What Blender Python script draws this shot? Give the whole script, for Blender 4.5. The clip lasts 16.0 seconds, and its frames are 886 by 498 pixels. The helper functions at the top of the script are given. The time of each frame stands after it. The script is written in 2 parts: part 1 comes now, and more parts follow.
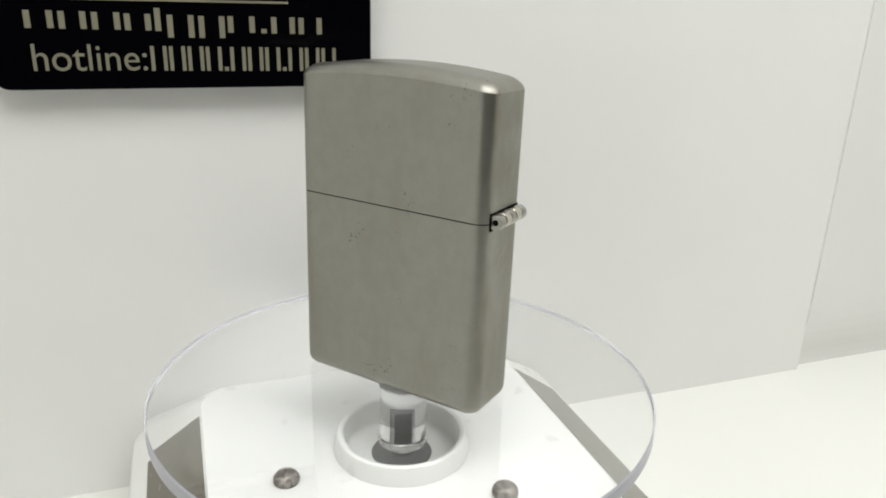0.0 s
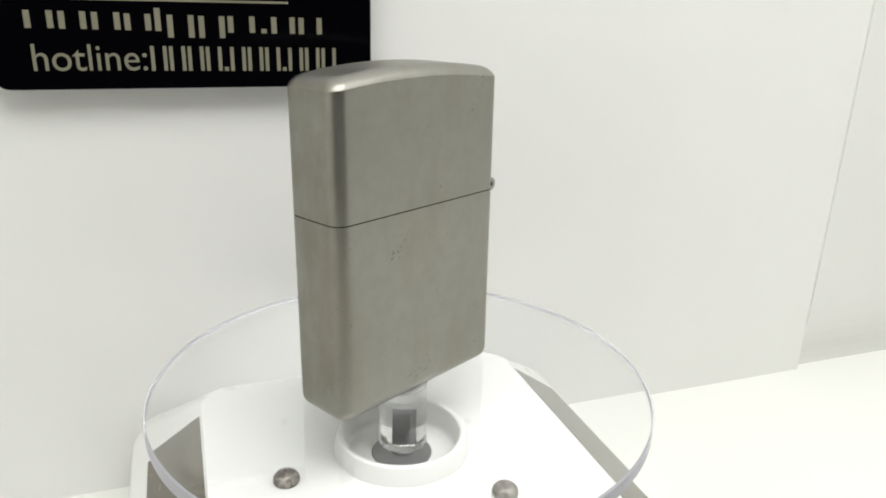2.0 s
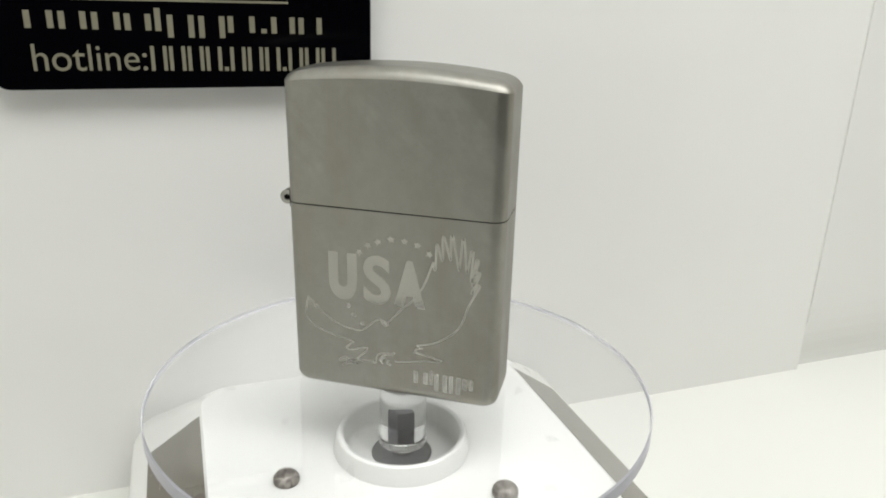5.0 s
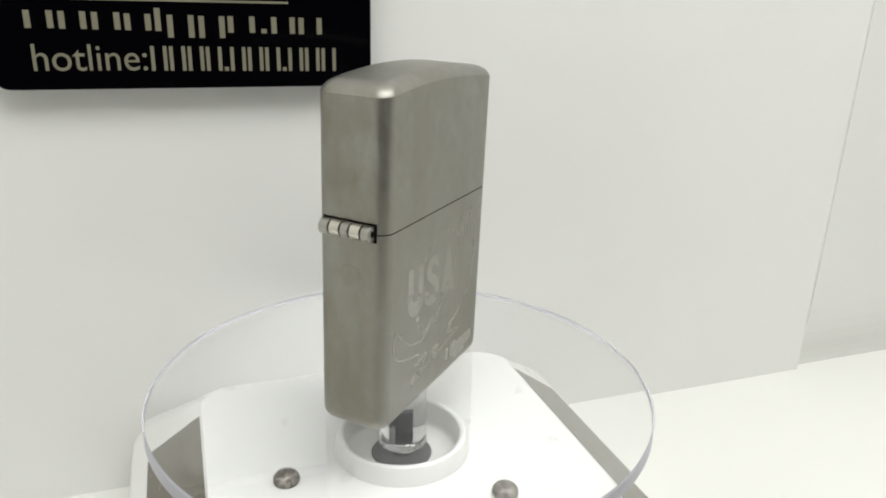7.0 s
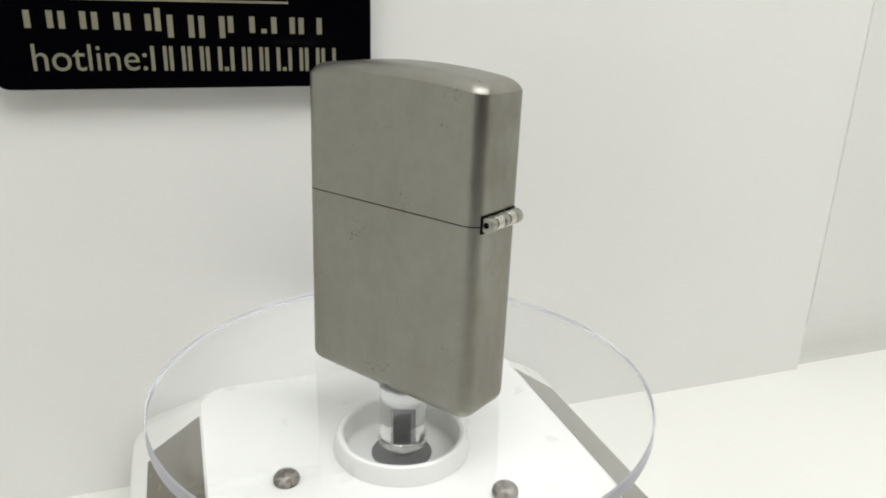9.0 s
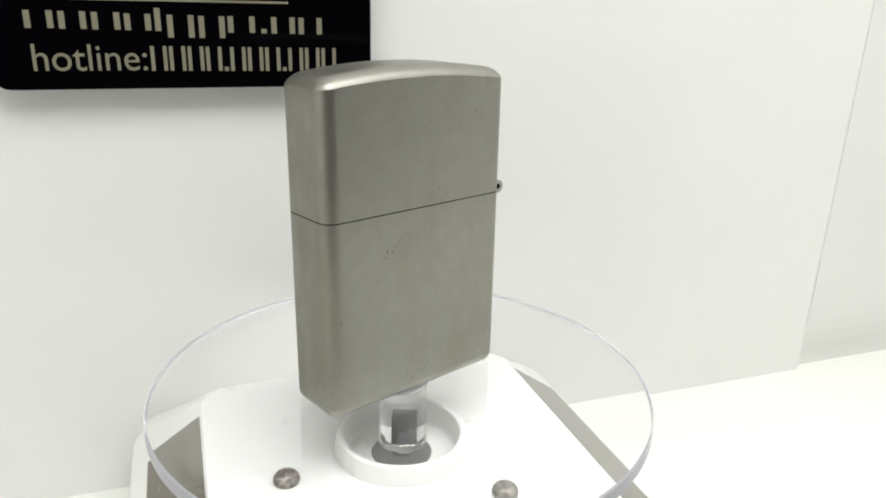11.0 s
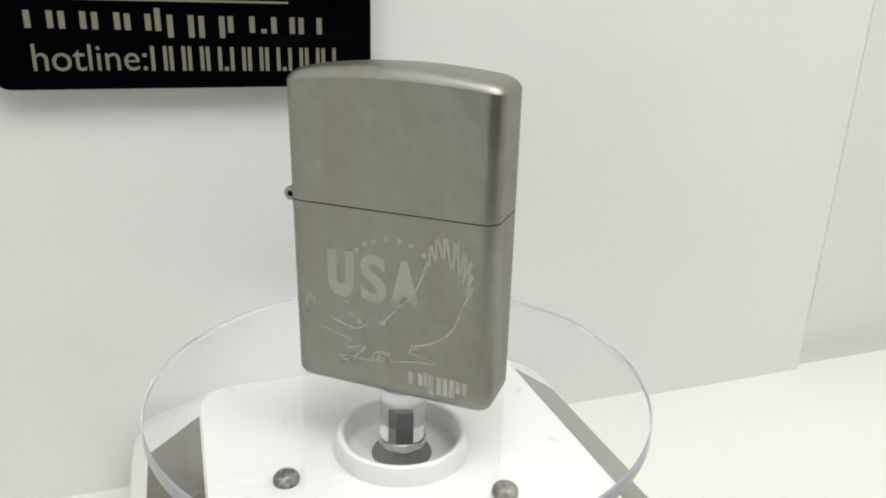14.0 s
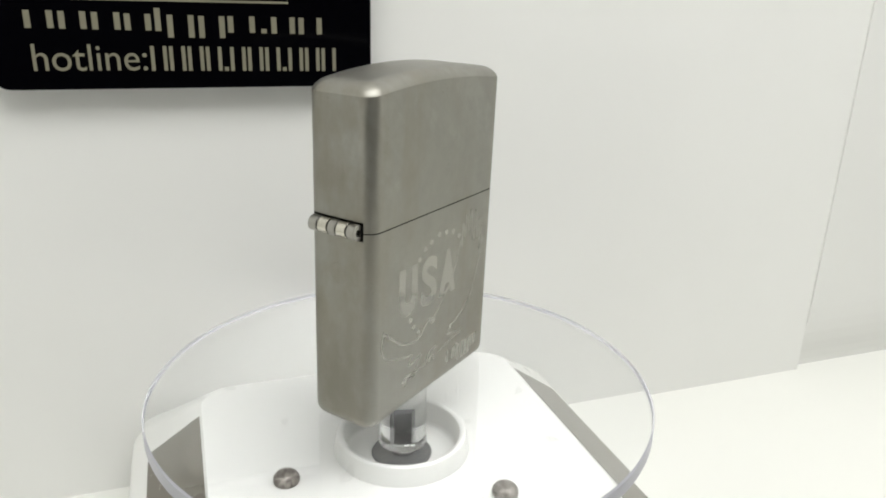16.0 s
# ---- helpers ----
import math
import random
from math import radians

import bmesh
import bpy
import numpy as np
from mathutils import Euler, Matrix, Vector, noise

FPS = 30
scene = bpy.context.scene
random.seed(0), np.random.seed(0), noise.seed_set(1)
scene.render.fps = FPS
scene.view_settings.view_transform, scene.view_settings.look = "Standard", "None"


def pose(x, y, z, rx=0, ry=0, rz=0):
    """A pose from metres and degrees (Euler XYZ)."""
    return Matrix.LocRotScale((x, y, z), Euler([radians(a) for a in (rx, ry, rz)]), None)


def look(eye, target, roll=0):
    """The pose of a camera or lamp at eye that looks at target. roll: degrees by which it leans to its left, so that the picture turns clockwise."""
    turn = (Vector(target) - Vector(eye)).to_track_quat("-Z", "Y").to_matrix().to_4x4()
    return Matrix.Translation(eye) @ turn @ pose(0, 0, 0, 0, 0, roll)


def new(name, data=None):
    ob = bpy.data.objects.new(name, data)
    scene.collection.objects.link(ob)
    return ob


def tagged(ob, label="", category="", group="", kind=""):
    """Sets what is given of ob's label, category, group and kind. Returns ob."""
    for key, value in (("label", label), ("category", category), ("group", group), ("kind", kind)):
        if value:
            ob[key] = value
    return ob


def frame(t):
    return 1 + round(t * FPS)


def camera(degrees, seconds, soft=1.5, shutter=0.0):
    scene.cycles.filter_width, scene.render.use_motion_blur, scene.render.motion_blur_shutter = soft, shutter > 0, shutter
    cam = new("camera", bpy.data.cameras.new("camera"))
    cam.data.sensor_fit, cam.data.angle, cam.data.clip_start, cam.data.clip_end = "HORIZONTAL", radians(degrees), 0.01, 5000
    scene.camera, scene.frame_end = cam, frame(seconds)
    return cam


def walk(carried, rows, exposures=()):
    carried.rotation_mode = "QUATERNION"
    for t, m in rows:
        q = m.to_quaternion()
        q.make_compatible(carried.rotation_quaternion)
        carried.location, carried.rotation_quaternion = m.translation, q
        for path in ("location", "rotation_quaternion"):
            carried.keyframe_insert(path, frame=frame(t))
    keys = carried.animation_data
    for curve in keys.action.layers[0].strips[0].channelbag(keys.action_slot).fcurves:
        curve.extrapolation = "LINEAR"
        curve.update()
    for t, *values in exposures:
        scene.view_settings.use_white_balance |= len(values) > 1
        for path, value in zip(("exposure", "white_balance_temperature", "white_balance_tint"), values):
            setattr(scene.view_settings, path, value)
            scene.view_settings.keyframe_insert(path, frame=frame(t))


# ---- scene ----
MM = 0.001
SPIN = 39.303           # degrees a second, counter-clockwise from above
SPIN_START = 145.909
WALL_TURN = 16.8        # the wall and the stand are turned by this against the world's x axis

eye = Vector((0, -123.9, 68.39)) * MM
gaze = Vector((0.05307751, 0.94235323, -0.33038338))
cam = camera(62.0, 16.0, soft=1.9)
# the clip's own exposure breathes as the bright faces turn
EXPOSURE = [(0, -0.44), (0.5, -0.36), (1, -0.19), (1.5, -0.14), (2, -0.27), (2.5, -0.42), (3, -0.39), (3.5, -0.45), (4, -0.45), (4.8, -0.45), (5.3, -0.39), (5.8, -0.21), (6.2, -0.19), (6.5, -0.21), (7, -0.42), (7.5, -0.44), (8, -0.44), (8.5, -0.44), (9, -0.44), (9.6, -0.36), (10.2, -0.19), (10.7, -0.14), (11.2, -0.27), (11.5, -0.40), (12, -0.42), (12.5, -0.44), (13, -0.45), (13.5, -0.45), (14, -0.45), (14.5, -0.39), (15, -0.21), (15.5, -0.20), (16, -0.37)]
walk(cam, [(0, look(eye, eye + gaze, 1.678)), (16.0, look(eye, eye + gaze, 1.678))], exposures=EXPOSURE)

# ---------------------------------------------------------------- light
world = bpy.data.worlds.new("world")
scene.world = world
world.use_nodes = True
world.node_tree.nodes["Background"].inputs[0].default_value = (0.975, 0.985, 0.965, 1)
world.node_tree.nodes["Background"].inputs[1].default_value = 0.95

TURN = Matrix.Rotation(radians(WALL_TURN), 4, "Z")


def at(u, n, z):
    """A place given in millimetres along the wall, towards the wall and up."""
    return TURN @ (Vector((u, n, z)) * MM)


lamp = bpy.data.lights.new("shelf_lamp", "AREA")
lamp.shape, lamp.size, lamp.size_y, lamp.energy = "RECTANGLE", 0.48, 0.2, 2.28
lamp.color = (0.98, 0.985, 0.97)
lamp_ob = new("shelf_lamp", lamp)
lamp_ob.matrix_world = TURN @ pose(0.06, -0.165, 0.385)

# added fill lamp, stands in for the ambient light of the room
shop = bpy.data.lights.new("room_fill_lamp", "AREA")
shop.shape, shop.size, shop.size_y, shop.energy = "RECTANGLE", 1.5, 0.95, 8.2
shop.color = (0.98, 0.985, 0.96)
shop_ob = new("room_fill_lamp", shop)
shop_ob.matrix_world = TURN @ pose(0.0, -0.52, 1.29)


# ---------------------------------------------------------------- materials
def material(name, colour, rough=0.5, metal=0.0):
    m = bpy.data.materials.new(name)
    m.use_nodes = True
    b = m.node_tree.nodes["Principled BSDF"]
    b.inputs["Base Color"].default_value = (*colour, 1)
    b.inputs["Roughness"].default_value = rough
    b.inputs["Metallic"].default_value = metal
    return m, m.node_tree, b


def node(tree, kind, **values):
    n = tree.nodes.new(kind)
    for key, value in values.items():
        n.inputs[key].default_value = value
    return n


def noise_node(tree, scale, detail=4.0, stretch=(1, 1, 1), turn=(0, 0, 0), rough=0.55, distortion=0.0):
    co = tree.nodes.new("ShaderNodeTexCoord")
    mp = tree.nodes.new("ShaderNodeMapping")
    mp.vector_type = "TEXTURE"
    mp.inputs["Scale"].default_value = tuple(1 / v for v in stretch)
    mp.inputs["Rotation"].default_value = turn
    n = node(tree, "ShaderNodeTexNoise", Scale=scale, Detail=detail, Roughness=rough, Distortion=distortion)
    tree.links.new(co.outputs["Object"], mp.inputs["Vector"])
    tree.links.new(mp.outputs["Vector"], n.inputs["Vector"])
    return n.outputs["Fac"]


def ranged(tree, fac, a, b, lo, hi):
    n = tree.nodes.new("ShaderNodeMapRange")
    n.inputs["From Min"].default_value, n.inputs["From Max"].default_value = a, b
    n.inputs["To Min"].default_value, n.inputs["To Max"].default_value = lo, hi
    tree.links.new(fac, n.inputs["Value"])
    return n.outputs["Result"]


def maths(tree, how, a, b):
    n = tree.nodes.new("ShaderNodeMath")
    n.operation = how
    for i, v in enumerate((a, b)):
        if isinstance(v, (int, float)):
            n.inputs[i].default_value = v
        else:
            tree.links.new(v, n.inputs[i])
    return n.outputs[0]


def blend(tree, fac, a, b):
    n = tree.nodes.new("ShaderNodeMix")
    n.data_type = "RGBA"
    tree.links.new(fac, n.inputs[0])
    n.inputs[6].default_value, n.inputs[7].default_value = (*a, 1), (*b, 1)
    return n.outputs[2]


def bump(tree, shader, height, strength, distance):
    n = node(tree, "ShaderNodeBump", Strength=strength, Distance=distance)
    tree.links.new(height, n.inputs["Height"])
    tree.links.new(n.outputs["Normal"], shader.inputs["Normal"])


def satin_metal():
    """Handled satin metal: a fine vertical grain, pale finger smears, brownish tarnish and dark pits on the back."""
    m, t, b = material("satin_metal", (0.29, 0.28, 0.25), 0.34, 1.0)
    smear = noise_node(t, 75, 6, (2.6, 1.0, 0.55), (0, radians(-42), 0), 0.6, 0.3)
    where = noise_node(t, 38, 2, (1, 1, 1), (0, 0, 0), 0.5)
    grain = noise_node(t, 700, 3, (5.0, 5.0, 0.2))
    worn = maths(t, "MULTIPLY", ranged(t, smear, 0.44, 0.60, 0, 1), ranged(t, where, 0.40, 0.54, 0, 1))
    place = t.nodes.new("ShaderNodeSeparateXYZ")
    t.links.new(t.nodes.new("ShaderNodeTexCoord").outputs["Object"], place.inputs[0])
    worn = maths(t, "MULTIPLY", worn, ranged(t, place.outputs["Y"], -0.005, 0.003, 1, 0.3))
    r = maths(t, "ADD", ranged(t, worn, 0, 1, 0.40, 0.455), ranged(t, grain, 0.3, 0.7, -0.025, 0.025))
    t.links.new(r, b.inputs["Roughness"])
    pits = noise_node(t, 2300, 1)
    patch = noise_node(t, 120, 2)
    pit = maths(t, "MULTIPLY", ranged(t, pits, 0.66, 0.71, 0, 0.85), ranged(t, patch, 0.59, 0.68, 0, 1))
    pit = maths(t, "MULTIPLY", pit, ranged(t, place.outputs["Y"], 0.0, 0.004, 0.15, 1))
    tone = blend(t, worn, (0.312, 0.305, 0.275), (0.348, 0.343, 0.313))
    tarnish = ranged(t, noise_node(t, 62, 5, (1.6, 1.0, 0.5), rough=0.6), 0.45, 0.68, 0, 0.55)
    span = maths(t, "ABSOLUTE", place.outputs["X"], 0.0)
    handled = maths(t, "MULTIPLY", ranged(t, noise_node(t, 130, 4, (1.0, 1.3, 0.7), rough=0.6), 0.36, 0.62, 0, 0.75), ranged(t, span, 0.0178, 0.0188, 0, 1))
    mottle = ranged(t, noise_node(t, 330, 5, rough=0.65), 0.40, 0.66, 0, 0.45)
    base = tone
    for fac, shade in ((mottle, (0.268, 0.262, 0.238)), (tarnish, (0.262, 0.240, 0.196)), (handled, (0.235, 0.218, 0.182)), (pit, (0.07, 0.06, 0.045))):
        mix = t.nodes.new("ShaderNodeMix")
        mix.data_type = "RGBA"
        t.links.new(fac, mix.inputs[0])
        t.links.new(base, mix.inputs[6])
        mix.inputs[7].default_value = (*shade, 1)
        base = mix.outputs[2]
    t.links.new(base, b.inputs["Base Color"])
    bump(t, b, grain, 0.10, 0.00003)
    return m


def etched_metal():
    m, t, b = material("etched_metal", (0.335, 0.328, 0.30), 0.12, 1.0)
    t.links.new(ranged(t, noise_node(t, 1200, 2), 0.3, 0.7, 0.115, 0.13), b.inputs["Roughness"])
    return m


def white_paint(name, colour, rough, scale, relief):
    m, t, b = material(name, colour, rough)
    f = noise_node(t, scale, 4)
    t.links.new(blend(t, ranged(t, f, 0.3, 0.7, 0, 1), tuple(c * 0.965 for c in colour), colour), b.inputs["Base Color"])
    t.links.new(ranged(t, noise_node(t, scale * 4, 3), 0.3, 0.7, rough - 0.06, rough + 0.06), b.inputs["Roughness"])
    bump(t, b, noise_node(t, scale * 25, 2), relief, 0.0001)
    return m


def cast_acrylic():
    m, t, b = material("cast_acrylic", (0.97, 0.975, 0.98), 0.0)
    b.inputs["Transmission Weight"].default_value = 1.0
    b.inputs["IOR"].default_value = 1.49
    return m


ACRYLIC = cast_acrylic()
SATIN = satin_metal()
ETCH = etched_metal()
STEEL = material("hinge_steel", (0.36, 0.35, 0.32), 0.3, 1.0)[0]
# brighter steel for the second and fourth barrels
STEEL_BRIGHT = material("hinge_steel_bright", (0.58, 0.56, 0.49), 0.26, 1.0)[0]
# near-black that paints the shade of the seam, hinge slot and barrel gaps
DARK = material("gap_shade", (0.008, 0.008, 0.007), 0.8)[0]
DARK.node_tree.nodes["Principled BSDF"].inputs["Specular IOR Level"].default_value = 0.0
WALL = white_paint("white_wall", (0.86, 0.86, 0.835), 0.55, 9, 0.05)
WALL_GREY = white_paint("grey_white_wall", (0.81, 0.81, 0.785), 0.6, 9, 0.05)
SHELF = white_paint("white_shelf", (0.84, 0.84, 0.80), 0.4, 7, 0.03)
STAND = white_paint("white_plastic", (0.71, 0.71, 0.685), 0.32, 30, 0.03)
for key, value in (("Subsurface Weight", 0.35), ("Subsurface Scale", 0.004), ("Subsurface Radius", (1.0, 1.0, 1.0))):
    STAND.node_tree.nodes["Principled BSDF"].inputs[key].default_value = value


def rim_plastic():
    """The polished edge of the sheet: clear, with a thin milky lilac cast."""
    m, t, b = material("polished_rim", (0.97, 0.97, 0.99), 0.04)
    b.inputs["Transmission Weight"].default_value = 1.0
    b.inputs["IOR"].default_value = 1.49
    milky = node(t, "ShaderNodeBsdfDiffuse", Color=(0.82, 0.82, 0.90, 1))
    mix = node(t, "ShaderNodeMixShader", Fac=0.45)
    t.links.new(b.outputs[0], mix.inputs[1])
    t.links.new(milky.outputs[0], mix.inputs[2])
    t.links.new(mix.outputs[0], t.nodes["Material Output"].inputs["Surface"])
    return m


RIM = rim_plastic()
CELL = material("solar_cell", (0.11, 0.096, 0.073), 0.3)[0]
CELL.node_tree.nodes["Principled BSDF"].inputs["Coat Weight"].default_value = 0.6
CELL.node_tree.nodes["Principled BSDF"].inputs["Coat Roughness"].default_value = 0.12
BLACK = material("black_gloss", (0.0012, 0.0012, 0.002), 0.08)[0]
BLACK.node_tree.nodes["Principled BSDF"].inputs["Specular IOR Level"].default_value = 0.04
GILT = material("pale_gold_print", (0.22, 0.206, 0.145), 0.5)[0]


def dull_screw():
    m, t, b = material("dull_screw", (0.30, 0.28, 0.26), 0.5, 0.5)
    f = noise_node(t, 900, 4, rough=0.7)
    t.links.new(blend(t, ranged(t, f, 0.4, 0.62, 0, 1), (0.115, 0.10, 0.088), (0.34, 0.315, 0.285)), b.inputs["Base Color"])
    bump(t, b, noise_node(t, 1300, 3), 0.5, 0.0002)
    return m


SCREW = dull_screw()
SHAFT = material("shaft_metal", (0.16, 0.16, 0.185), 0.12, 1.0)[0]
HUB = material("dark_hub", (0.15, 0.15, 0.152), 0.35, 0.3)[0]
DUST = material("dust", (0.06, 0.055, 0.05), 0.9)[0]
LINT = material("pale_dust", (0.55, 0.53, 0.50), 0.9)[0]
ROOM = material("room_plaster", (0.25, 0.24, 0.22), 0.8)[0]
FLOOR = material("room_floor", (0.17, 0.157, 0.138), 0.5)[0]


# ---------------------------------------------------------------- mesh helpers
def mesh_of(name, bm, mat, smooth=False, sharp=16):
    bmesh.ops.recalc_face_normals(bm, faces=bm.faces)
    for e in bm.edges:
        e.smooth = len(e.link_faces) == 2 and e.calc_face_angle(0) < radians(sharp)
    me = bpy.data.meshes.new(name)
    bm.to_mesh(me)
    bm.free()
    me.materials.append(mat)
    if smooth:
        me.polygons.foreach_set("use_smooth", [True] * len(me.polygons))
    return me


def part(name, bm, mat, parent, label="", smooth=False):
    ob = new(name, mesh_of(name, bm, mat, smooth))
    ob.parent = parent
    if smooth:
        w = ob.modifiers.new("normals", "WEIGHTED_NORMAL")
        w.weight, w.keep_sharp = 80, True
    return tagged(ob, label) if label else ob


def thing(name, label, category, group="", kind="", m=None):
    ob = new(name)
    if m:
        ob.matrix_world = m
    return tagged(ob, label, category, group, kind)


def box(bm, u0, u1, n0, n1, z0, z1, bevel=0.0):
    made = bmesh.ops.create_cube(bm, size=1)["verts"]
    for v in made:
        v.co = Vector(((u0 + u1) / 2 + v.co.x * (u1 - u0), (n0 + n1) / 2 + v.co.y * (n1 - n0), (z0 + z1) / 2 + v.co.z * (z1 - z0))) * MM
    if bevel:
        edges = list({e for v in made for e in v.link_edges})
        bmesh.ops.bevel(bm, geom=edges, offset=bevel * MM, segments=3, affect="EDGES", profile=0.5)
    return bm


def rounded(w0, w1, d0, d1, r, arc=7, side=1):
    """A rounded rectangle from w0 to w1 and d0 to d1, its straight sides cut into pieces."""
    out = []
    corners = ((w1 - r, d1 - r, 0), (w0 + r, d1 - r, 90), (w0 + r, d0 + r, 180), (w1 - r, d0 + r, 270))
    for i, (cx, cy, a0) in enumerate(corners):
        for k in range(arc + 1):
            a = radians(a0 + 90 * k / arc)
            out.append((cx + r * math.cos(a), cy + r * math.sin(a)))
        x0, y0 = out[-1]
        nx, ny, na = corners[(i + 1) % 4]
        x1, y1 = nx + r * math.cos(radians(na)), ny + r * math.sin(radians(na))
        for k in range(1, side):
            out.append((x0 + (x1 - x0) * k / side, y0 + (y1 - y0) * k / side))
    return out


def skin(bm, rings, cap_first=True, cap_last=True):
    loops = [[bm.verts.new(Vector(p) * MM) for p in ring] for ring in rings]
    n = len(loops[0])
    for a, b in zip(loops, loops[1:]):
        for i in range(n):
            bm.faces.new((a[i], a[(i + 1) % n], b[(i + 1) % n], b[i]))
    if cap_first:
        bm.faces.new(loops[0])
    if cap_last:
        bm.faces.new(loops[-1])
    return loops


def turned(bm, profile, steps=64, cx=0.0, cy=0.0, cap=True):
    """A body turned about the z axis from (radius, height) pairs."""
    rings = [[(cx + r * math.cos(2 * math.pi * k / steps), cy + r * math.sin(2 * math.pi * k / steps), z) for k in range(steps)] for r, z in profile]
    return skin(bm, rings, cap, cap)


def ribbon(bm, points, half, y, flat):
    """A thin flat line along (x, z) points on the plane y, its joints mitred."""
    pts = [Vector(p) for p in points]
    pts = [p for i, p in enumerate(pts) if i == 0 or (p - pts[i - 1]).length > 0.02]
    ways = [(b - a).normalized() for a, b in zip(pts, pts[1:])]
    rows = []
    for i, p in enumerate(pts):
        d0, d1 = ways[max(i - 1, 0)], ways[min(i, len(ways) - 1)]
        n = Vector((-d0.y - d1.y, d0.x + d1.x))
        n = n.normalized() if n.length > 0.2 else Vector((-d0.y, d0.x))
        k = half / max(0.55, n.dot(Vector((-d0.y, d0.x))))
        rows.append([bm.verts.new(Vector((q.x, h, q.y)) * MM) for q, h in ((p - n * k, y + 0.01), (p - n * k, y - flat), (p + n * k, y - flat), (p + n * k, y + 0.01))])
    for a, b in zip(rows, rows[1:]):
        for j in range(3):
            bm.faces.new((a[j], a[j + 1], b[j + 1], b[j]))
    for row in (rows[0], rows[-1]):
        bm.faces.new(row)


def letters(text, height, width, thick, bold):
    """A bmesh of words in the built-in font, standing in the xz plane, its lower left corner at the origin."""
    curve = bpy.data.curves.new("words", "FONT")
    curve.body, curve.extrude, curve.offset, curve.resolution_u = text, 0.02, bold, 6
    ob = new("words", curve)
    me = bpy.data.meshes.new_from_object(ob.evaluated_get(bpy.context.evaluated_depsgraph_get()))
    bpy.data.objects.remove(ob)
    bm = bmesh.new()
    bm.from_mesh(me)
    bpy.data.meshes.remove(me)
    xs, ys = [v.co.x for v in bm.verts], [v.co.y for v in bm.verts]
    x0, y0, sx, sy = min(xs), min(ys), width / (max(xs) - min(xs)), height / (max(ys) - min(ys))
    for v in bm.verts:
        v.co = Vector(((v.co.x - x0) * sx, -thick if v.co.z > 0 else 0, (v.co.y - y0) * sy)) * MM
    return bm


def shifted(bm, x, y, z):
    bmesh.ops.translate(bm, verts=bm.verts, vec=Vector((x, y, z)) * MM)
    return bm


# ---------------------------------------------------------------- the place
TABLE_Z, WALL_N = -46.5, 46.0


def setting():
    shelf = tagged(new("shelf", mesh_of("shelf", box(bmesh.new(), -220, 300, -210, WALL_N + 8, TABLE_Z - 18, TABLE_Z, 0.6), SHELF)),
                   "smooth white display shelf against a white back panel", "shelf", kind="structure")
    back = tagged(new("wall_back", mesh_of("wall_back", box(bmesh.new(), -220, 150, WALL_N, WALL_N + 8, TABLE_Z, 400), WALL)),
                  "matt white back panel of a display shelf", "wall", kind="structure")
    # the next panel is a little proud; its foot is cut back to make shade
    bm = bmesh.new()
    foot = [(WALL_N + 2.4, TABLE_Z), (WALL_N + 2.3, TABLE_Z + 2), (WALL_N + 1.8, TABLE_Z + 5), (WALL_N + 0.8, TABLE_Z + 9), (WALL_N + 0.1, TABLE_Z + 13), (WALL_N - 0.3, TABLE_Z + 17), (WALL_N - 0.5, TABLE_Z + 22), (WALL_N - 0.5, 400), (WALL_N + 8, 400), (WALL_N + 8, TABLE_Z)]
    skin(bm, [[(150.0, n, z) for n, z in foot], [(300, n, z) for n, z in foot]])
    side = tagged(new("wall_side_panel", mesh_of("wall_side_panel", bm, WALL_GREY)), "white panel with an added cut-back foot that puts shade along its base", "wall", kind="structure")
    # unseen end panels, added as reflectors that brighten the lighter's sides
    left = tagged(new("bounce_panel_left", mesh_of("bounce_panel_left", box(bmesh.new(), -228, -220, -210, WALL_N + 8, TABLE_Z - 18, 400), WALL)), "unseen white end panel added to reflect light onto the lighter", "wall", kind="structure")
    right = tagged(new("bounce_panel_right", mesh_of("bounce_panel_right", box(bmesh.new(), 300, 308, -210, WALL_N + 8, TABLE_Z - 18, 400), WALL)), "unseen white end panel added to reflect light onto the lighter", "wall", kind="structure")
    top = tagged(new("ceiling", mesh_of("ceiling", box(bmesh.new(), -228, 308, -275, WALL_N + 8, 400, 418), WALL)), "white upper shelf with a light below it", "ceiling", kind="structure")
    carcass = tagged(new("cabinet_base", mesh_of("cabinet_base", box(bmesh.new(), -228, 308, -206, WALL_N + 8, -900, TABLE_Z - 18, 0.6), WALL_GREY)), "plain white cabinet under the shelf", "cabinet", kind="structure")
    floor = tagged(new("floor", mesh_of("floor", box(bmesh.new(), -900, 900, -1100, WALL_N + 8, -930, -900), FLOOR)), "plain brown floor of the shop", "floor", kind="structure")
    above = tagged(new("ceiling_room", mesh_of("ceiling_room", box(bmesh.new(), -900, 900, -1100, WALL_N + 8, 1300, 1330), WALL)), "plain white shop ceiling", "ceiling", kind="structure")
    rooms = [("wall_front", -960, 960, -1160, -1100), ("wall_far_left", -960, -900, -1100, WALL_N + 8), ("wall_far_right", 900, 960, -1100, WALL_N + 8), ("wall_rear", -960, 960, WALL_N + 8, WALL_N + 68)]
    made = [shelf, back, side, left, right, top, carcass, floor, above]
    for name, u0, u1, n0, n1 in rooms:
        made.append(tagged(new(name, mesh_of(name, box(bmesh.new(), u0, u1, n0, n1, -930, 1330), ROOM)), "plain shop wall", "wall", kind="structure"))
    for ob in made:
        ob.matrix_world = TURN


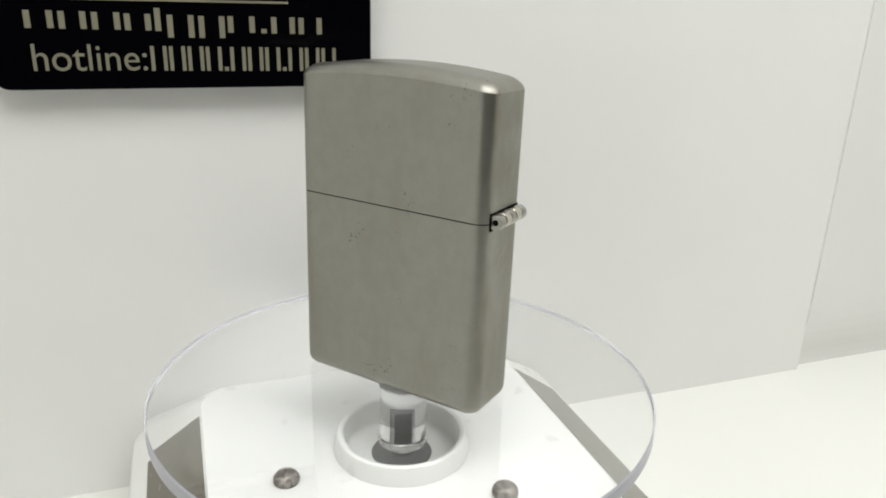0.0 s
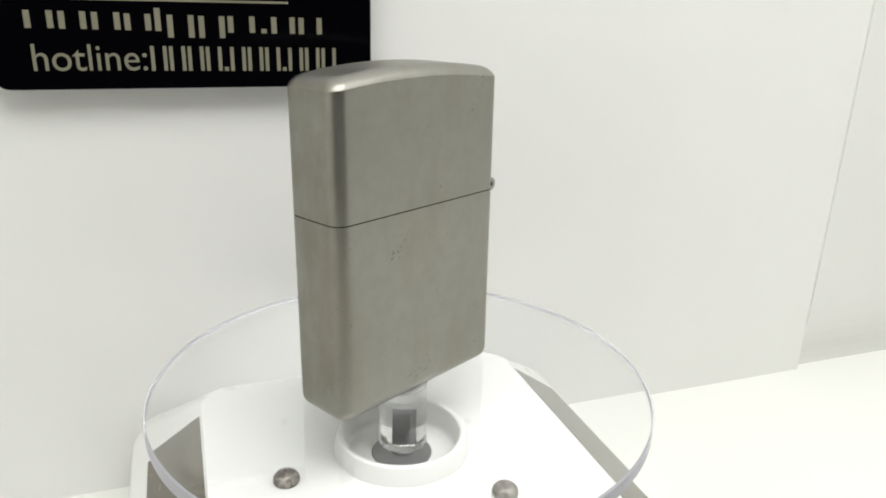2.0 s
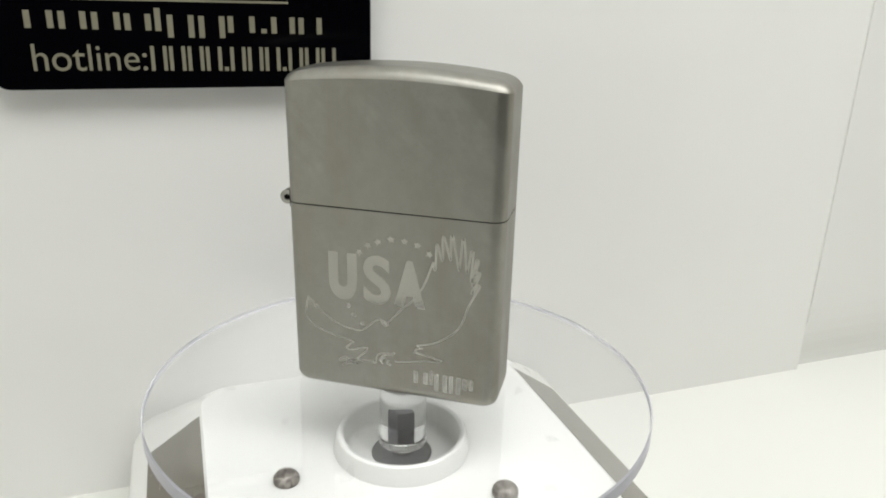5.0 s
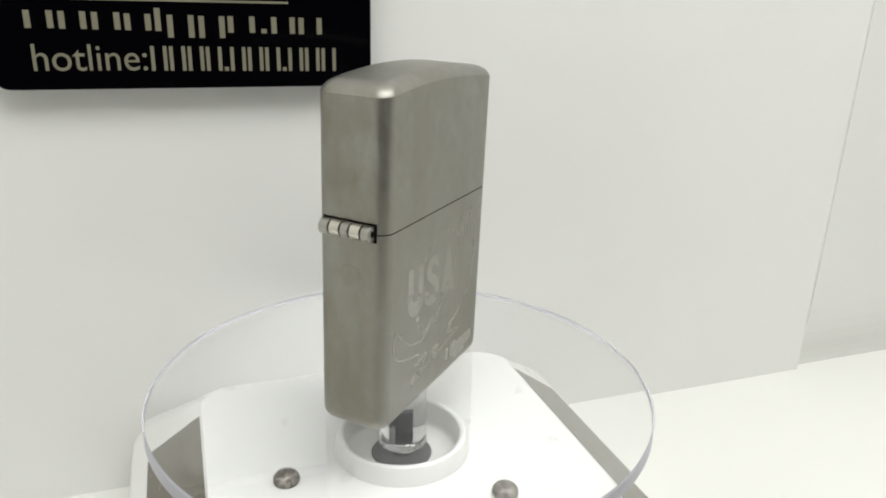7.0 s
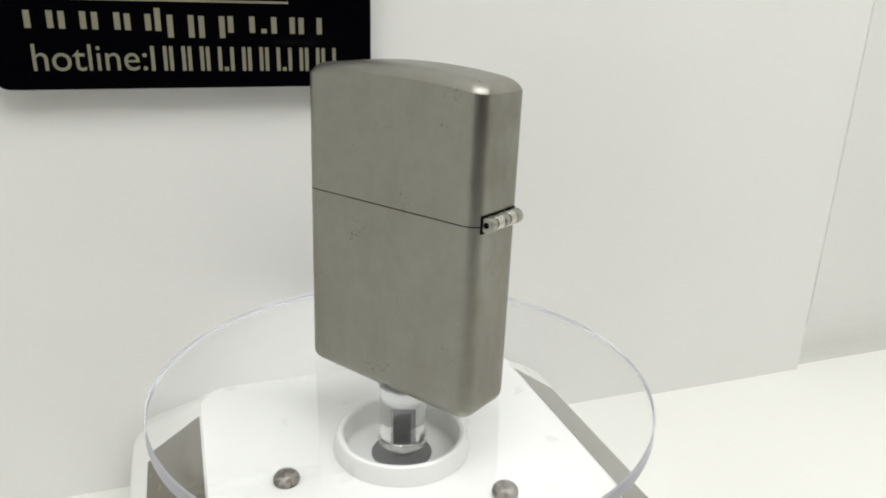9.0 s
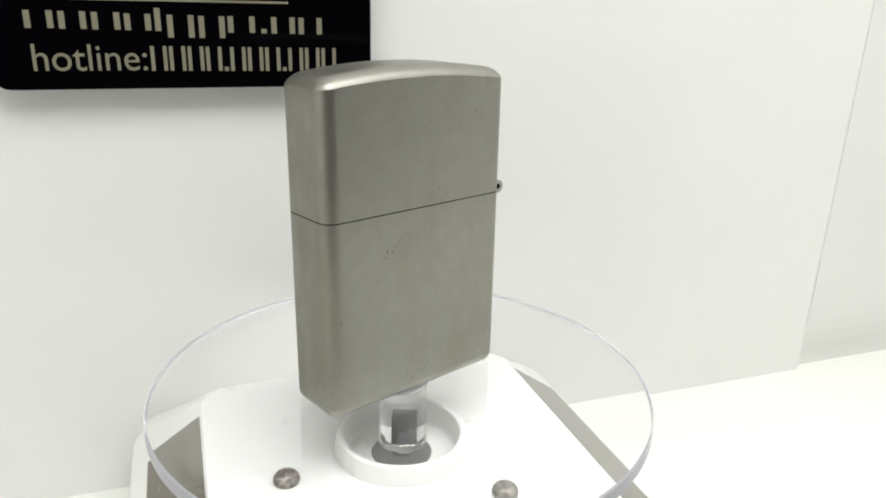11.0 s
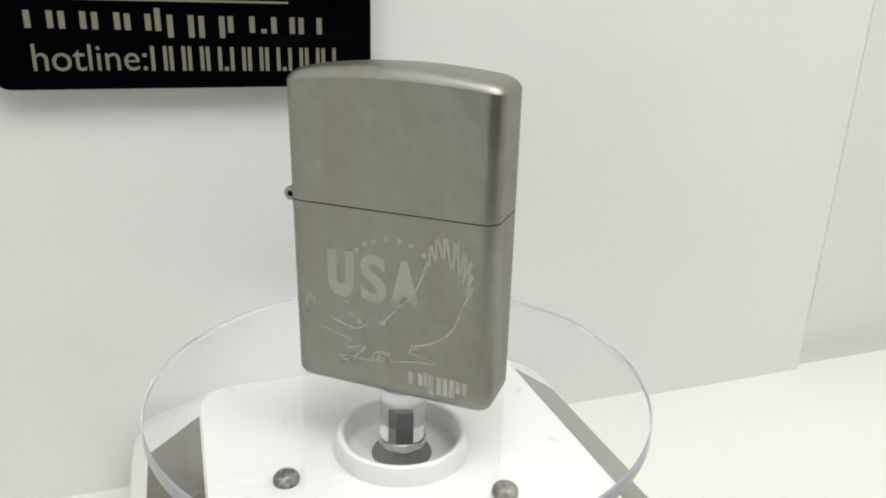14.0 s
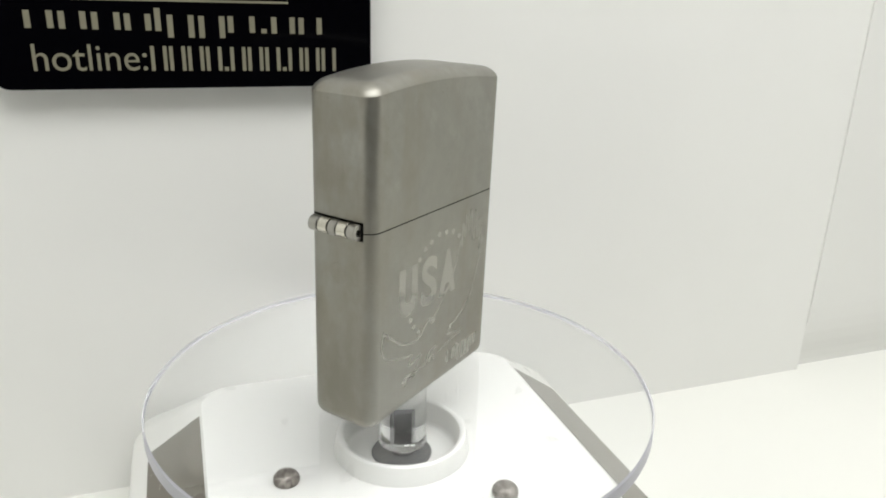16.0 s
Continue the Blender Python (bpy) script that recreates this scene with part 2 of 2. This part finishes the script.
def sign():
    s = thing("sign", "glossy black plaque with pale gold lettering on the white wall", "sign", m=TURN)
    front, back_n = 42.0, WALL_N
    bm = bmesh.new()
    skin(bm, [[(x, n, z) for x, z in rounded(-68.4 + i, 4.8 - i, 48.3 + i, 92 - i, 3.4 - i, 8)] for n, i in ((back_n, 0), (front + 0.3, 0), (front, 0.3))])
    part("plaque", bm, BLACK, s)
    part("heading_word", shifted(letters("hotline:", 5.0, 20.2, 0.08, 0.0), -60.8, front - 0.01, 51.85), GILT, s)

    def strokes(name, x0, x1, z0, z1, thick):
        """Two slim bars at the sides of an unreadable character, one where it is narrow."""
        spans = ((x0, x0 + thick), (x1 - thick, x1)) if x1 - x0 > 2 * thick else ((x0, x1),)
        for p, q in spans:
            part(name, box(bmesh.new(), p, q, front - 0.09, front - 0.01, z0, z1), GILT, s)

    # the number below, plain bars of its size
    x = -39.9
    for k, ch in enumerate("0000.000.000"):
        wide = 3.05 if ch == "0" else 0.8
        z = 51.8 - 0.028 * k
        strokes("number_bar", x, x + wide, z, z + (4.75 if ch == "0" else 0.8), 0.72)
        x += wide + 0.44
    # the name above, plain bars of its size
    x = -61.3
    for wide, gap, low, tall in ((4.9, 0.9, 0, 3.2), (4.75, 0.95, 0, 3.2), (5.0, 0.75, 0, 3.2), (4.8, 0.7, 0, 3.1), (1.1, 1.15, 0, 4.3), (5.0, 0.9, -1.2, 4.3), (5.0, 0.6, -1.15, 4.2),
                                 (5.3, 1.25, 0, 3.2), (1.1, 0.95, 0, 0.9), (4.8, 0.75, 0, 3.25), (4.85, 0, 0, 3.3)):
        z = 59.75 + low - 0.0145 * (x + 61.3)
        strokes("name_bar", x, x + wide, z, z + tall, 1.08)
        x += wide + gap
    part("rule", box(bmesh.new(), -53, -12.6, front - 0.09, front - 0.01, 64.95, 65.4), GILT, s)
    return s


STAND_TOP, DROP = -16.2, 1.2


def stand():
    s = thing("display_stand", "white plastic solar turntable base on the shelf", "turntable", m=TURN @ pose(0, 0, -DROP * MM))
    bm = bmesh.new()
    low = TABLE_Z + DROP
    outer = [(-51.6, 48, -47, 43.6, 10, low), (-51.6, 48, -47, 43.6, 10, -27.6), (-51.45, 47.9, -46.9, 43.5, 10, -26.9), (-51.0, 47.5, -46.5, 43.1, 10, -26.1),
             (-36.9, 34.4, -36, 32.8, 7, -16.5), (-36.5, 34.0, -35.4, 32.3, 7, STAND_TOP)]
    loops = skin(bm, [[(x, y, z) for x, y in rounded(a, b, c, d, r, 8, 4)] for a, b, c, d, r, z in outer], True, False)
    hole = [bm.verts.new(Vector((12.4 * math.cos(2 * math.pi * k / 64), 12.4 * math.sin(2 * math.pi * k / 64), STAND_TOP)) * MM) for k in range(64)]
    edges = [bm.edges.new((hole[k], hole[(k + 1) % 64])) for k in range(64)]
    rim = loops[-1]
    edges += [bm.edges.get((rim[k], rim[(k + 1) % len(rim)])) for k in range(len(rim))]
    bmesh.ops.triangle_fill(bm, edges=edges, use_beauty=True)
    part("body", bm, STAND, s)
    bm = bmesh.new()
    turned(bm, [(13.2, STAND_TOP - 0.2), (12.8, -14.2), (12.65, -13.1), (12.5, -12.65), (12.2, -12.42), (11.8, -12.45), (11.35, -12.7), (11.15, -13.3), (10.9, -16.9), (10.6, -17.4), (10.1, -17.6), (5.9, -17.7), (5.8, -17.9)], 72, cap=False)
    part("ring", bm, STAND, s, "raised white ring round the spindle", True)
    bm = bmesh.new()
    turned(bm, [(6.0, -19.0), (5.9, -17.6), (5.7, -17.3), (0.5, -17.2)], 48)
    part("hub", bm, HUB, s, "dark grey motor hub", True)
    for u, n in ((-23.0, -4.6), (13.4, -19.6)):
        bm = bmesh.new()
        turned(bm, [(2.3, STAND_TOP - 0.1), (2.38, STAND_TOP + 0.5), (2.28, STAND_TOP + 1.0), (1.95, STAND_TOP + 1.5), (1.45, STAND_TOP + 1.85), (0.8, STAND_TOP + 2.03), (0.05, STAND_TOP + 2.1)], 32, u, n)
        part("screw", bm, SCREW, s, "dull grey domed screw head", True)
    for sign_u, u_top, u_low in ((-1, -37.0, -47.8), (1, 34.5, 45.2)):
        bm = bmesh.new()
        slope = (-25.4 + 16.5) / 13.1
        lift = 0.12
        corner = []
        for u, n in ((u_top, 22.4), (u_low, 22.4), (u_low, -36), (u_top, -36)):
            z = -16.5 + (abs(u) - (36.9 if sign_u < 0 else 34.4)) * slope
            corner.append((u, n, z))
        skin(bm, [[(u, n, z - 0.1) for u, n, z in corner], [(u, n, z + lift) for u, n, z in corner]])
        panel = part("solar_panel", bm, CELL, s, "dusty dark solar panel strip")
        rnd = random.Random(7 + sign_u)
        bm = bmesh.new()
        for k in range(26):
            f = rnd.uniform(0.05, 0.95)
            u, n = u_top + (u_low - u_top) * f, rnd.uniform(-34, 21)
            z = -16.5 + (abs(u) - (36.9 if sign_u < 0 else 34.4)) * slope + lift
            q, w = rnd.uniform(0.05, 0.45), rnd.uniform(0.03, 0.06)
            a = rnd.uniform(0, 3.14)
            dx, dy = math.cos(a), math.sin(a)
            base = [bm.verts.new(Vector((u + e * q * dx - g * w * dy, n + e * q * dy + g * w * dx, z + (e * q * dx - g * w * dy) * slope * sign_u + 0.004)) * MM) for e, g in ((-1, -1), (1, -1), (1, 1), (-1, 1))]
            tip = bm.verts.new(Vector((u, n, z + 0.05)) * MM)
            for j in range(4):
                bm.faces.new((base[j], base[(j + 1) % 4], tip))
        tagged(part("flecks", bm, LINT, panel, "pale flecks of dust and scratches"), kind="stuff")
    return s


def turntable():
    """The clear disc on its spindle. Its origin lies on the axis, at the disc's upper face."""
    s = thing("acrylic_disc", "clear round acrylic plate turning on a clear spindle", "plate")
    bm = bmesh.new()
    R = 46.05
    turned(bm, [(R - 0.3, -3.6), (R, -3.35), (R, -0.97), (R - 0.3, -0.72)], 160)
    shifted(bm, -0.22, -0.15, 0)
    d = part("disc", bm, ACRYLIC, s)
    d.visible_shadow = False
    me = d.data
    me.materials.append(RIM)
    for p in me.polygons:
        p.material_index = 1 if len(p.vertices) == 4 else 0
        p.use_smooth = len(p.vertices) == 4
    bm = bmesh.new()
    turned(bm, [(4.5, -3.76), (4.5, -14.4)], 48)
    sp = part("spindle", bm, ACRYLIC, s, "clear round acrylic post", True)
    sp.visible_shadow = False
    bm = bmesh.new()
    turned(bm, [(4.4, -14.42), (4.7, -14.65), (4.75, -15.4), (4.65, -16.0), (4.2, -16.4)], 48)
    c = part("collar", bm, ACRYLIC, s, "clear round collar", True)
    c.visible_shadow = False
    # a square shaft stands inside the clear post
    bm = bmesh.new()
    square = lambda r, z: [(r * math.cos(radians(90 * k - 8)), r * math.sin(radians(90 * k - 8)), z) for k in range(4)]
    skin(bm, [square(1.65, -8.9), square(1.75, -9.0), square(1.75, -14.36)])
    part("shaft", bm, SHAFT, s, "dark polished square drive shaft inside the post")
    # thin white disc, added as a reflector to lighten the post's top
    bm = bmesh.new()
    turned(bm, [(4.3, -3.62), (4.4, -3.66), (4.4, -3.74)], 48)
    part("post_reflector", bm, STAND, s, "thin white disc added to brighten the top of the post")
    bm = bmesh.new()
    turned(bm, [(2.3, -16.42), (2.3, -18.42)], 24)
    part("coupling", bm, HUB, s, "dark metal coupling")
    # specks of dust on the plate
    rnd = random.Random(4)
    bm = bmesh.new()
    specks = [(18.9, 12.3, 0.2), (13.2, -26.9, 0.13), (12.2, -29.1, 0.14), (19.6, 31.4, 0.12), (-22.2, -30.0, 0.13)]
    for k in range(7):
        a, r = rnd.uniform(0, 6.283), rnd.uniform(24, 44)
        specks.append((r * math.cos(a), r * math.sin(a), rnd.uniform(0.05, 0.09)))
    for cx, cy, q in specks:
        a = rnd.uniform(0, 6.283)
        tri = [bm.verts.new(Vector((cx + q * math.cos(a + j * 2.1) * rnd.uniform(0.6, 1.4), cy + q * math.sin(a + j * 2.1), -0.716)) * MM) for j in range(3)]
        tip = bm.verts.new(Vector((cx, cy, -0.64)) * MM)
        for j in range(3):
            bm.faces.new((tri[j], tri[(j + 1) % 3], tip))
    dust = part("dust", bm, DUST, s, "dark specks of dust")
    tagged(dust, kind="stuff")
    return s


# ---------------------------------------------------------------- the lighter
LW, LD, SEAM, CREST, ARCH = 19.0, 6.3, 33.75, 57.25, 1.6
FACE = -LD


def shell_rings(steps, z_of):
    """Rings from (inset, height) steps; z_of bends the heights along the width."""
    rings = []
    for inset, h in steps:
        base = rounded(-LW + inset, LW - inset, -LD + inset, LD - inset, max(2.4 - inset * 0.5, LD - inset if inset > 4.4 else 0.3) if inset < LD - 0.01 else 0.001, 8, 14)
        if inset >= LD - 0.01:
            base = [(x, 0.0) for x, y in base]
        rings.append([(x, y, z_of(x, h)) for x, y in base])
    return rings


def lighter():
    s = thing("lighter", "closed satin-chrome flip-top pocket lighter standing upright on a clear turntable", "lighter")
    # lower case
    bm = bmesh.new()
    steps = [(1.5 * (1 - math.sin(radians(a))), 1.3 - 2.0 * math.cos(radians(a))) for a in (0, 15, 30, 45, 60, 75, 90)]
    steps += [(0, SEAM - 0.11), (0.015, SEAM - 0.1), (1.0, SEAM - 0.1)]
    skin(bm, shell_rings(steps, lambda x, h: h))
    case = part("case", bm, SATIN, s, "satin metal lower case, smeared and scratched", True)
    # lid with an arched top and soft shoulders
    bm = bmesh.new()
    r, a0 = 2.8, 18.0
    steps = [(1.0, SEAM + 0.1 - CREST), (0.015, SEAM + 0.1 - CREST), (0, SEAM + 0.11 - CREST)]
    steps += [(r * (math.cos(radians(a0)) - math.cos(a)), -r * (1 - math.sin(a))) for a in [radians(a0 + (90 - a0) * k / 9) for k in range(10)]]
    steps += [(3.1, 0.0), (3.7, 0.0), (4.5, 0.0), (5.4, 0.0), (LD, 0.0)]

    def crown(x, h):
        drop = ARCH * min(1.0, abs(x) / LW) ** 2
        k = max(0.0, min(1.0, 1 + h / (CREST - SEAM)))
        return CREST + h - drop * k ** 3
    skin(bm, shell_rings(steps, crown), True, False)
    bmesh.ops.remove_doubles(bm, verts=bm.verts, dist=1e-6)
    lid = part("lid", bm, SATIN, s, "satin metal lid with an arched top", True)
    # near-black band, almost flush, painted as the shade between lid and case
    bm = bmesh.new()
    skin(bm, [[(x, y, z) for x, y in rounded(-LW + 0.035, LW - 0.035, -LD + 0.035, LD - 0.035, 2.38, 8)] for z in (SEAM - 0.099, SEAM + 0.099)])
    part("seam_shade", bm, DARK, s, "near-black band painted as the shade of the seam")
    # hinge; a near-black plate on the side stands in for the slot's shade
    bm = bmesh.new()
    box(bm, -LW - 0.05, -LW + 0.3, -4.65, 4.78, SEAM - 1.2, SEAM + 1.75)
    hinge = part("hinge", bm, DARK, s, "five-barrel steel hinge over a near-black plate painted as slot shade")
    cuts = (-4.5, -2.8, -0.8, 0.8, 2.8, 4.65)
    for k_b, (a, b) in enumerate(zip(cuts, cuts[1:])):
        bm = bmesh.new()
        ring = lambda rad, y: [(-LW - 0.72 + rad * math.cos(2 * math.pi * k / 24), y, SEAM + 0.35 + rad * math.sin(2 * math.pi * k / 24)) for k in range(24)]
        skin(bm, [ring(0.55, a + 0.3), ring(0.55, a + 0.12), ring(1.18, a + 0.12), ring(1.25, a + 0.18), ring(1.25, b - 0.18), ring(1.18, b - 0.12), ring(0.55, b - 0.12), ring(0.55, b - 0.3)])
        part("barrel", bm, STEEL_BRIGHT if k_b in (1, 3) else STEEL, hinge, smooth=True)
    # pin in near-black, painting the shade of barrel holes and gaps
    bm = bmesh.new()
    skin(bm, [[(-LW - 0.72 + q * math.cos(2 * math.pi * k / 16), y, SEAM + 0.35 + q * math.sin(2 * math.pi * k / 16)) for k in range(16)] for q, y in ((0.5, -4.3), (0.5, -4.1), (1.05, -4.1), (1.05, 4.2), (0.5, 4.2), (0.5, 4.45))])
    part("pin", bm, DARK, hinge)
    # round press marks below and above the hinge
    spot = lambda rad, x, z: [(x, rad * math.cos(2 * math.pi * k / 28), z + rad * math.sin(2 * math.pi * k / 28)) for k in range(28)]
    for z, q, rise, owner in ((26.3, 1.95, 0.05, case), (42.3, 1.3, 0.03, lid)):
        bm = bmesh.new()
        skin(bm, [spot(q, -LW + 0.02, z), spot(q - 0.2, -LW - rise, z), spot(q - 0.45, -LW - 0.012, z), spot(0.3, -LW - 0.012, z)])
        part("press_mark", bm, SATIN, owner, "faint round press mark", True)
    # etched picture on the front: words, stars and a bird's outline
    for ch, x, w, z, h in (("U", -11.5, 5.2, 17.0, 8.8), ("S", -5.1, 4.9, 16.9, 9.0), ("A", 0.45, 5.6, 17.05, 8.6)):
        part("etched_letter", shifted(letters(ch, h, w, 0.012, 0.03 if ch == "S" else 0.075), x, FACE, z), ETCH, case, "etched capital letter")
    for cx, cz in ((-5.8, 26.2), (-4.2, 27.6), (-2.4, 28.4), (-0.1, 29.1), (2.3, 29.0), (4.5, 28.5), (6.6, 27.2), (-8.0, 16.0), (-7.0, 14.3), (-5.5, 12.7)):
        bm = bmesh.new()
        tip = 100 - 5 * cx
        pts = [(cx + q * math.cos(radians(tip + 36 * k)), cz + q * math.sin(radians(tip + 36 * k))) for k, q in enumerate([0.78, 0.32] * 5)]
        skin(bm, [[(x, FACE + 0.01, z) for x, z in pts], [(x, FACE - 0.012, z) for x, z in pts]])
        part("etched_star", bm, ETCH, case)

    def smooth_line(points, steps=6):
        out = []
        p = [points[0]] + points + [points[-1]]
        for i in range(1, len(p) - 2):
            for k in range(steps):
                t = k / steps
                out.append(tuple(0.5 * (2 * p[i][j] + (p[i + 1][j] - p[i - 1][j]) * t + (2 * p[i - 1][j] - 5 * p[i][j] + 4 * p[i + 1][j] - p[i + 2][j]) * t * t
                                        + (3 * p[i][j] - p[i - 1][j] - 3 * p[i + 1][j] + p[i + 2][j]) * t ** 3) for j in (0, 1)))
        return out + [points[-1]]

    layers = []

    def etched_line(name, points, width=0.15, soft=True):
        pts = smooth_line(points) if soft else points
        bm = bmesh.new()
        ribbon(bm, pts, width, FACE, 0.014 + 0.002 * len(layers))
        layers.append(name)
        part(name, bm, ETCH, case, "etched outline of a spread bird")

    etched_line("etched_neck", [(-1.0, 13.3), (1.0, 15.6), (2.2, 17.0), (3.4, 18.0), (5.3, 20.7), (6.2, 22.6), (6.9, 24.7), (7.3, 26.0)], 0.17)
    etched_line("etched_beak", [(-1.9, 13.9), (-1.4, 13.1), (-0.6, 13.2), (-0.9, 13.9)], 0.2)
    # wing feathers: rounded strokes up and down along an arc
    tips = [(8.0, 29.0), (9.05, 30.5), (10.45, 30.9), (12.35, 30.5), (13.85, 28.5), (14.75, 27.2), (15.05, 25.0), (15.1, 22.8)]
    dips = [(7.6, 24.8), (8.8, 26.6), (10.2, 27.0), (11.7, 25.5), (13.1, 25.1), (13.95, 23.5), (14.25, 22.8), (14.2, 21.3)]
    zig = [(7.3, 26.0)]
    for (ax, az), (bx, bz) in zip(dips, tips):
        zig += [(ax - 0.12, az + 0.1), (ax + 0.12, az + 0.1), (bx - 0.2, bz - 0.4), (bx, bz), (bx + 0.22, bz - 0.5)]
    etched_line("etched_feather_line", smooth_line(zig + [(14.3, 20.3)], 4), 0.19, False)
    etched_line("etched_wing", [(14.3, 20.3), (13.4, 18.2), (12.8, 16.1), (11.6, 13.8), (9.6, 12.1), (7.5, 10.8), (4.5, 10.0)], 0.17)
    etched_line("etched_tail", [(4.5, 10.0), (5.6, 9.6), (4.4, 9.2), (4.2, 8.6), (6.6, 8.2), (9.1, 7.7), (8.8, 7.3), (5.6, 7.1), (2.6, 6.5), (0.6, 6.2)], 0.16, False)
    etched_line("etched_far_wing", [(-16.1, 13.9), (-15.8, 15.8), (-15.5, 16.6), (-15.2, 15.7), (-14.8, 16.1), (-14.3, 14.9), (-13.9, 15.4), (-13.4, 14.5), (-12.2, 13.6), (-10.9, 12.6), (-8.8, 11.8),
                                    (-6.8, 11.4), (-5.4, 11.6), (-4.2, 12.6), (-2.9, 13.8), (-1.7, 14.0), (-1.0, 13.3)], 0.17)
    etched_line("etched_breast", [(-16.1, 13.9), (-15.9, 12.9), (-15.2, 11.6), (-13.4, 10.7), (-10.8, 9.8), (-7.4, 9.1), (-7.7, 8.5), (-8.4, 7.8), (-8.1, 7.4), (-7.2, 7.4), (-4.9, 8.2), (-4.6, 7.7), (-5.9, 6.3), (-6.8, 5.4)], 0.16)
    etched_line("etched_claw", [(-6.8, 5.4), (-8.9, 5.6), (-10.0, 4.8), (-8.2, 5.1), (-9.2, 4.0), (-7.9, 4.6), (-6.4, 4.7), (-8.1, 5.0), (-6.6, 5.4), (-3.0, 5.4)], 0.19)
    for curl in ([(-2.9, 5.4), (-2.9, 6.3), (-2.4, 7.2), (-1.2, 7.6), (0.6, 7.8)], [(-2.2, 5.8), (-1.9, 6.7), (-1.0, 7.3), (0.2, 7.3)], [(-1.6, 5.4), (-2.0, 5.9), (-1.4, 6.6), (-0.6, 6.3), (-1.0, 5.7), (-0.2, 5.4)]):
        etched_line("etched_curl", curl, 0.18)
    # maker's mark, plain bars of its size
    x = 4.05
    for w, low, tall in ((2.7, 0, 2.4), (0.6, 0, 2.9), (2.4, -1.1, 3.5), (2.2, -1.1, 3.5), (2.0, 0, 2.3)):
        for p, q in (((x, x + 0.85), (x + w - 0.85, x + w)) if w > 1 else ((x, x + w),)):
            part("etched_mark", box(bmesh.new(), p, q, FACE - 0.012, FACE + 0.01, 2.55 + low, 2.55 + low + tall), ETCH, case)
        x += w + 0.25
    return s


def motions(disc, light):
    lean = Matrix.Translation(Vector((0.184, -0.546, 0)) * MM) @ pose(0, 0, 0, 0.983, -0.068, 0)
    rows_disc, rows_light = [], []
    for k in range(33):
        t = 0.5 * k
        spin = Matrix.Rotation(radians(SPIN_START + SPIN * t), 4, "Z")
        rows_disc.append((t, Matrix.Translation(Vector((0.15, 0, 0)) * MM) @ spin))
        rows_light.append((t, spin @ lean))
    walk(disc, rows_disc)
    walk(light, rows_light)


setting()
sign()
stand()
disc_thing = turntable()
lighter_thing = lighter()
motions(disc_thing, lighter_thing)
